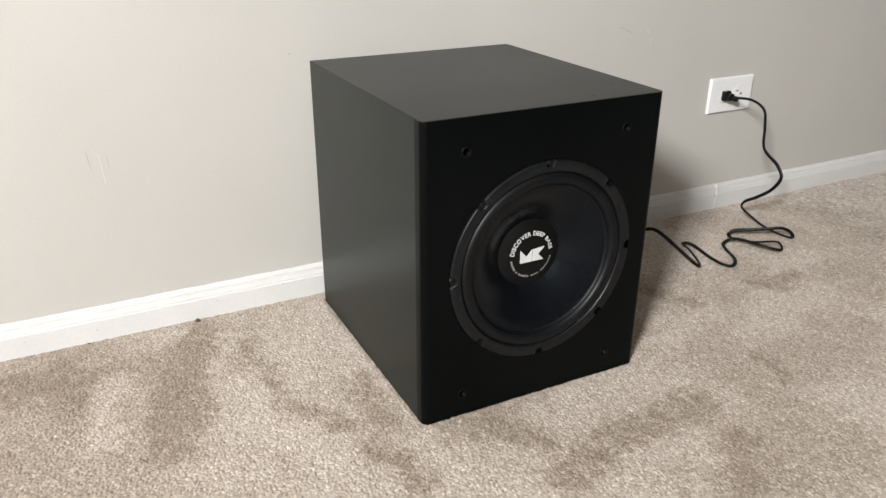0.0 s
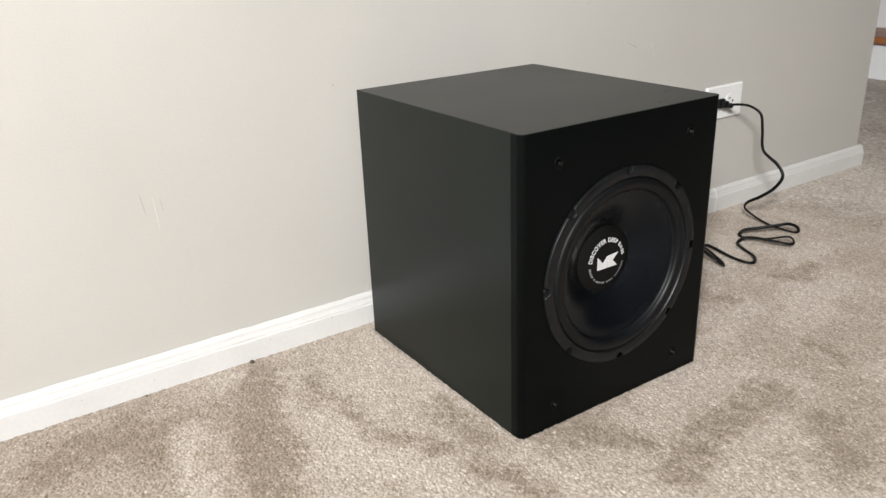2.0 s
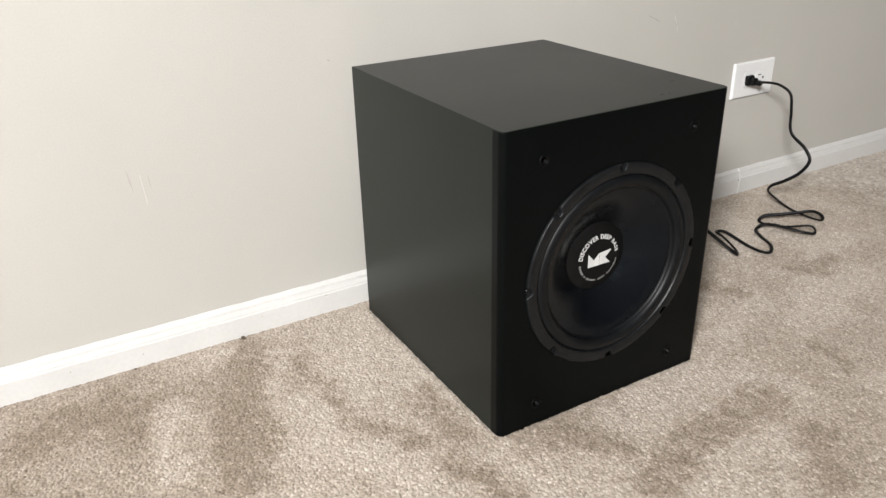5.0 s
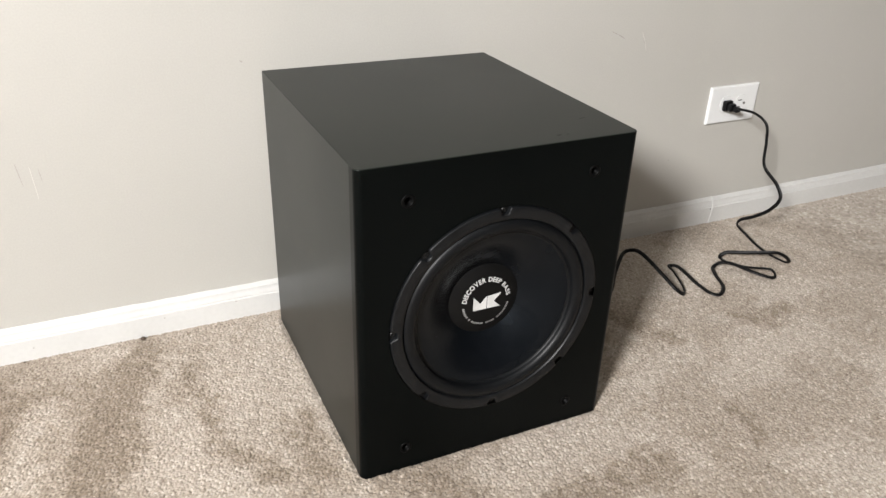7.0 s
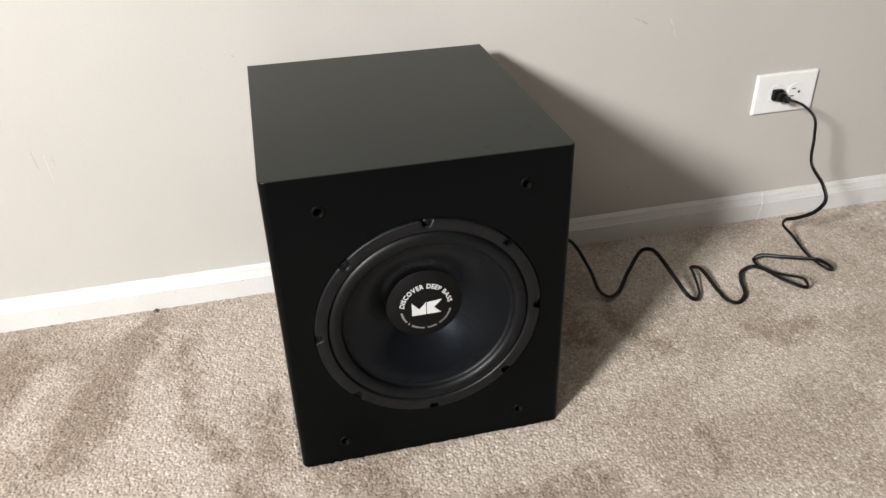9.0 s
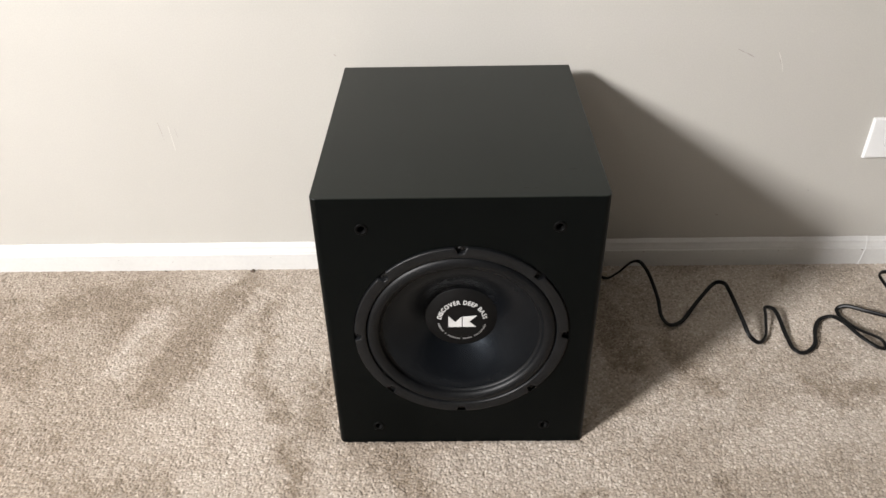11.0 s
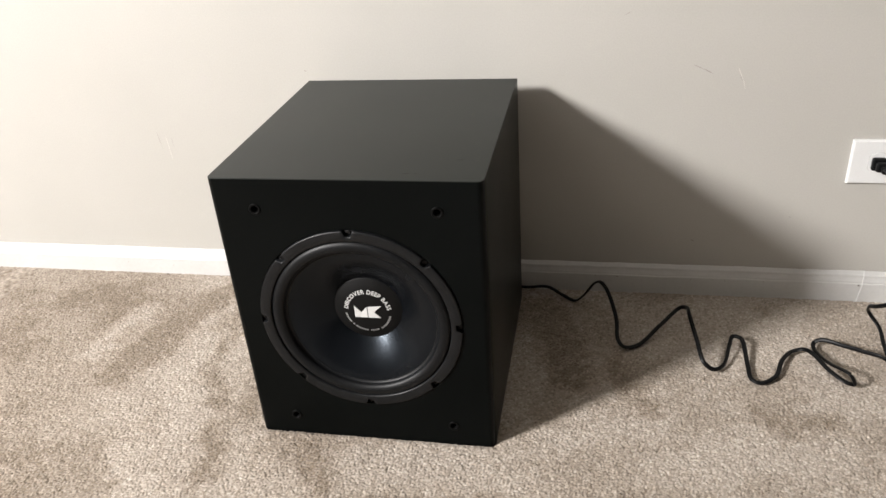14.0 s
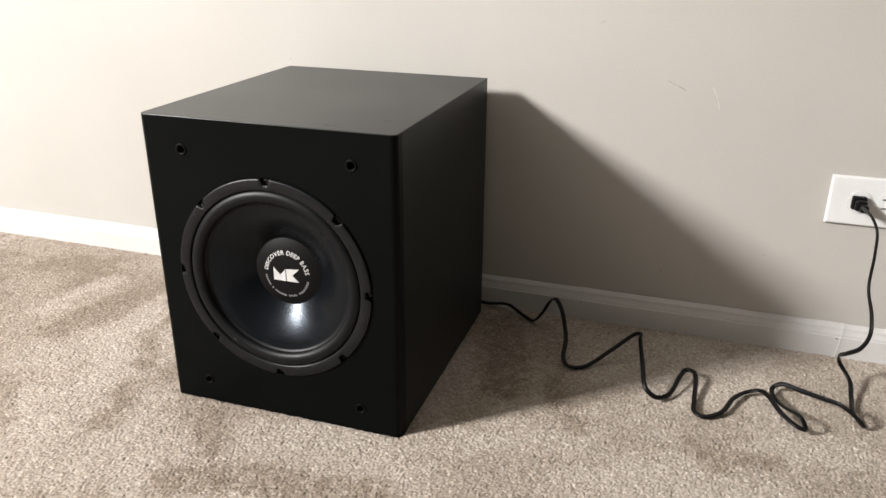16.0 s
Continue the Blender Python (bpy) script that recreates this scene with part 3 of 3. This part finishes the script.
def nap_shade(x, y):
    """Painted tone of the pile's lie, as light catches it: -1 dark, 1 light."""
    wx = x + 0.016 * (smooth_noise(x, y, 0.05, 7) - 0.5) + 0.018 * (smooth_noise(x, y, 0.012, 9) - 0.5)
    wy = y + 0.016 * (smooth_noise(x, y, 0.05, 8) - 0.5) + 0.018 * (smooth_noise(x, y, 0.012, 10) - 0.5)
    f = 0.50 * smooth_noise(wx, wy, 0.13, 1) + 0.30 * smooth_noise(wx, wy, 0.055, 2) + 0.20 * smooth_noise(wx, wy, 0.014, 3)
    # base tone rises right of x 0.12 and drops left of -0.46
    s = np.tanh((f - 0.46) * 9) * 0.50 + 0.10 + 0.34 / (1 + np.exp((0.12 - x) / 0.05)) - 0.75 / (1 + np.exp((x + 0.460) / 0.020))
    for half, way, line in NAP_SHADE_SIDE + NAP_SHADE_FRONT + NAP_SHADE_CORD:
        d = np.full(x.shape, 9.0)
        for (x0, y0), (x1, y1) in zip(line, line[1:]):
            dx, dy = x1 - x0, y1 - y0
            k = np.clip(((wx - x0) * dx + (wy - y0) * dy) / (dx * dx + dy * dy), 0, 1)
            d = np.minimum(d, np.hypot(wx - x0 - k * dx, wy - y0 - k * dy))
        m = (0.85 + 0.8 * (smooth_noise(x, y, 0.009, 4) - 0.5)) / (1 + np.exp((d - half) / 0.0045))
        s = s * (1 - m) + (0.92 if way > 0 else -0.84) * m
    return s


def pile(name, x0, x1, y0, y1, step, pitch, depth, seed, drop, label):
    """Cut pile as a sheet of rounded, jostling tufts; drop tells which of its squares to leave out."""
    rng = np.random.RandomState(seed)
    nx, ny = int(round((x1 - x0) / step)) + 1, int(round((y1 - y0) / step)) + 1
    gx, gy = np.meshgrid(np.linspace(x0, x1, nx), np.linspace(y0, y1, ny))
    gx, gy = gx.ravel(), gy.ravel()
    n = gx.size
    s = nap_shade(gx, gy)
    # tuft centres on a jittered lattice; each place belongs to the nearest
    cx, cy = int((x1 - x0) / pitch) + 5, int((y1 - y0) / pitch) + 5
    jx, jy, jh, jc = rng.uniform(0.05, 0.95, (cx, cy)), rng.uniform(0.05, 0.95, (cx, cy)), rng.uniform(0.0, 1.0, (cx, cy)), rng.uniform(0.0, 1.0, (cx, cy))
    wx = gx + 0.35 * pitch * (smooth_noise(gx, gy, pitch * 0.8, seed + 1) - 0.5)
    wy = gy + 0.35 * pitch * (smooth_noise(gx, gy, pitch * 0.8, seed + 2) - 0.5)
    u, w = (wx - x0) / pitch + 2, (wy - y0) / pitch + 2
    iu, iw = np.floor(u).astype(int), np.floor(w).astype(int)
    best = np.full(n, -9.0)
    colour = np.zeros(n)
    for a in (-1, 0, 1):
        for c in (-1, 0, 1):
            k, m = np.clip(iu + a, 0, cx - 1), np.clip(iw + c, 0, cy - 1)
            top = 1 + 0.5 * (jh[k, m] - 0.5) - ((u - k - jx[k, m]) ** 2 + (w - m - jy[k, m]) ** 2) * 1.5
            closer = top > best
            best = np.where(closer, top, best)
            colour = np.where(closer, jc[k, m], colour)
    clump = smooth_noise(gx, gy, pitch * 3.2, seed + 3) - 0.5
    z = -0.0004 + depth * (np.clip(best, -0.2, 1.2) - 0.85) + 0.5 * depth * clump + rng.normal(0, 0.12 * depth, n)
    gap = np.hypot(np.maximum(np.maximum(BX0 - gx, gx - BX1), 0), np.maximum(np.maximum(BYF - gy, gy - BYB), 0))
    z -= 0.0018 * np.clip(1 - gap / 0.006, 0, 1)  # pile pressed down round the heavy box
    z = np.maximum(z, -0.0046)
    i, j = np.meshgrid(np.arange(nx - 1), np.arange(ny - 1))
    q = (i + j * nx).ravel()
    q = q[~drop(gx[q] + step / 2, gy[q] + step / 2)]
    idx = np.stack([q, q + 1, q + 1 + nx, q + nx], 1).reshape(-1)
    me = bpy.data.meshes.new(name)
    me.vertices.add(n)
    me.vertices.foreach_set("co", np.stack([gx + rng.normal(0, 0.16 * step, n), gy + rng.normal(0, 0.16 * step, n), z], 1).reshape(-1))
    me.loops.add(idx.size)
    me.loops.foreach_set("vertex_index", idx.astype(np.int32))
    me.polygons.add(idx.size // 4)
    me.polygons.foreach_set("loop_start", np.arange(0, idx.size, 4, dtype=np.int32))
    me.update(calc_edges=True)
    me.polygons.foreach_set("use_smooth", [True] * len(me.polygons))
    for key, val in (("nap_shade", np.clip(0.5 + 0.5 * (s + 1.0 * (colour - 0.5) + rng.normal(0, 0.12, n)), 0, 1)), ("tuft", (colour * 7.3) % 1.0)):
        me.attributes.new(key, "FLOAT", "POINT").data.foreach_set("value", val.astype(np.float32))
    me.materials.append(PILE)
    return tagged(new(name, me), label, "carpet pile", kind="stuff")


def covered(x, y):
    """Under the box, or behind the baseboard."""
    inside = (x > BX0 + 0.004) & (x < BX1 - 0.004) & (y > BYF + 0.004) & (y < BYB - 0.004)
    return inside | ((y > -0.0110) & (x < END + 0.011))


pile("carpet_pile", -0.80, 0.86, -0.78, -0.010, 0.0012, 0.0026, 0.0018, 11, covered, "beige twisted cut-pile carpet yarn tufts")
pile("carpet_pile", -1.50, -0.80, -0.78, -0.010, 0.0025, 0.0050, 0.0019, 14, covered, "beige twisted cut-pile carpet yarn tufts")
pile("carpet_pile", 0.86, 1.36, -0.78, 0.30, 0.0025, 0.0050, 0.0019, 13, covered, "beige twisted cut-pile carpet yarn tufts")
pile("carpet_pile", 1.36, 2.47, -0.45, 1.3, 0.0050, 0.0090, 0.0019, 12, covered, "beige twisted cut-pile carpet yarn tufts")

# scuffs and scratches in the paint
for x, z, length, width, degrees, mat in ((-0.474, 0.268, 0.034, 0.0009, 82, SCUFF_D), (-0.459, 0.254, 0.046, 0.0011, 86, SCUFF_L), (-0.450, 0.264, 0.018, 0.0008, 84, SCUFF_D),
                                          (0.427, 0.3880, 0.016, 0.0014, 25, SCUFF_D), (0.441, 0.3815, 0.016, 0.0018, 28, SCUFF_D), (0.487, 0.377, 0.020, 0.0013, 66, SCUFF_L),
                                          (0.4935, 0.361, 0.016, 0.0010, 74, SCUFF_L), (0.4885, 0.371, 0.010, 0.0009, 66, SCUFF_D), (0.443, 0.0975, 0.0065, 0.0022, 20, SCUFF_D),
                                          (-0.183, 0.3895, 0.0050, 0.0018, 35, SCUFF_D), (0.322, 0.468, 0.012, 0.0010, -30, SCUFF_D), (0.587, 0.144, 0.0040, 0.0014, 20, SCUFF_D)):
    part("scuff", streak(x, z, length, width, degrees), mat, wall_back)


def dent(x, y, z, sx, sz):
    bm = bmesh.new()
    bmesh.ops.create_icosphere(bm, subdivisions=2, radius=1)
    for q in bm.verts:
        q.co *= 1 + 0.25 * noise.noise(q.co * 1.7 + Vector((x * 90, 0, z * 70)))
    bmesh.ops.scale(bm, vec=(sx, 0.0006, sz), verts=bm.verts)
    bmesh.ops.translate(bm, vec=(x, y, z), verts=bm.verts)
    return bm


for x, z, sx, sz in ((-0.330, 0.0250, 0.0011, 0.0009), (-0.505, 0.0180, 0.0010, 0.0009), (-0.225, 0.0300, 0.0022, 0.0008), (-0.600, 0.0220, 0.0010, 0.0008), (0.325, 0.0300, 0.0022, 0.0008), (0.288, 0.0308, 0.0018, 0.0006),
                     (0.445, 0.0290, 0.0014, 0.0006), (0.560, 0.0300, 0.0010, 0.0008), (0.500, 0.0290, 0.0012, 0.0007)):
    part("nick", dent(x, -0.0125, z, sx, sz), SCUFF_D, base_a)
part("nick", dent(0.7045, -0.0137, 0.0300, 0.0014, 0.0010), CRUMB, base_a)
for x, y, r in ((-0.364, -0.0175, 0.0035), (-0.520, -0.0165, 0.0018)):
    bm = bmesh.new()
    bmesh.ops.create_icosphere(bm, subdivisions=2, radius=r)
    for q in bm.verts:
        q.co *= 1 + 0.5 * noise.noise(q.co * 400)
        q.co.z *= 0.7
    bmesh.ops.translate(bm, vec=(x, y, 0.0006), verts=bm.verts)
    tagged(link("carpet_crumb", bm, CRUMB), "small dark brown crumb on the carpet by the baseboard", "crumb")

# dull spots on the cabinet top near its front edge
DULL = two_scale("dull_lacquer_spot", (0.0075, 0.0080, 0.0070), (0.0110, 0.0115, 0.0105), 300, 900, 0.5, 0, 0.18)
for x, y, length, width in ((0.0725, -0.3885, 0.0070, 0.0032), (0.0835, -0.3890, 0.0045, 0.0020), (0.1290, -0.3480, 0.0100, 0.0022)):
    bm = streak(0, 0, length, width, 0)
    bmesh.ops.transform(bm, matrix=pose(x - CX, y - BYF, BZ1 - BZ0, 90, 0, 6), verts=bm.verts)
    bmesh.ops.scale(bm, vec=(1, 1, 0.4), verts=bm.verts, space=Matrix.Translation((0, 0, -(BZ1 - BZ0))))
    part("dull_spot", bm, DULL, sub, "dull worn spot in the lacquer")
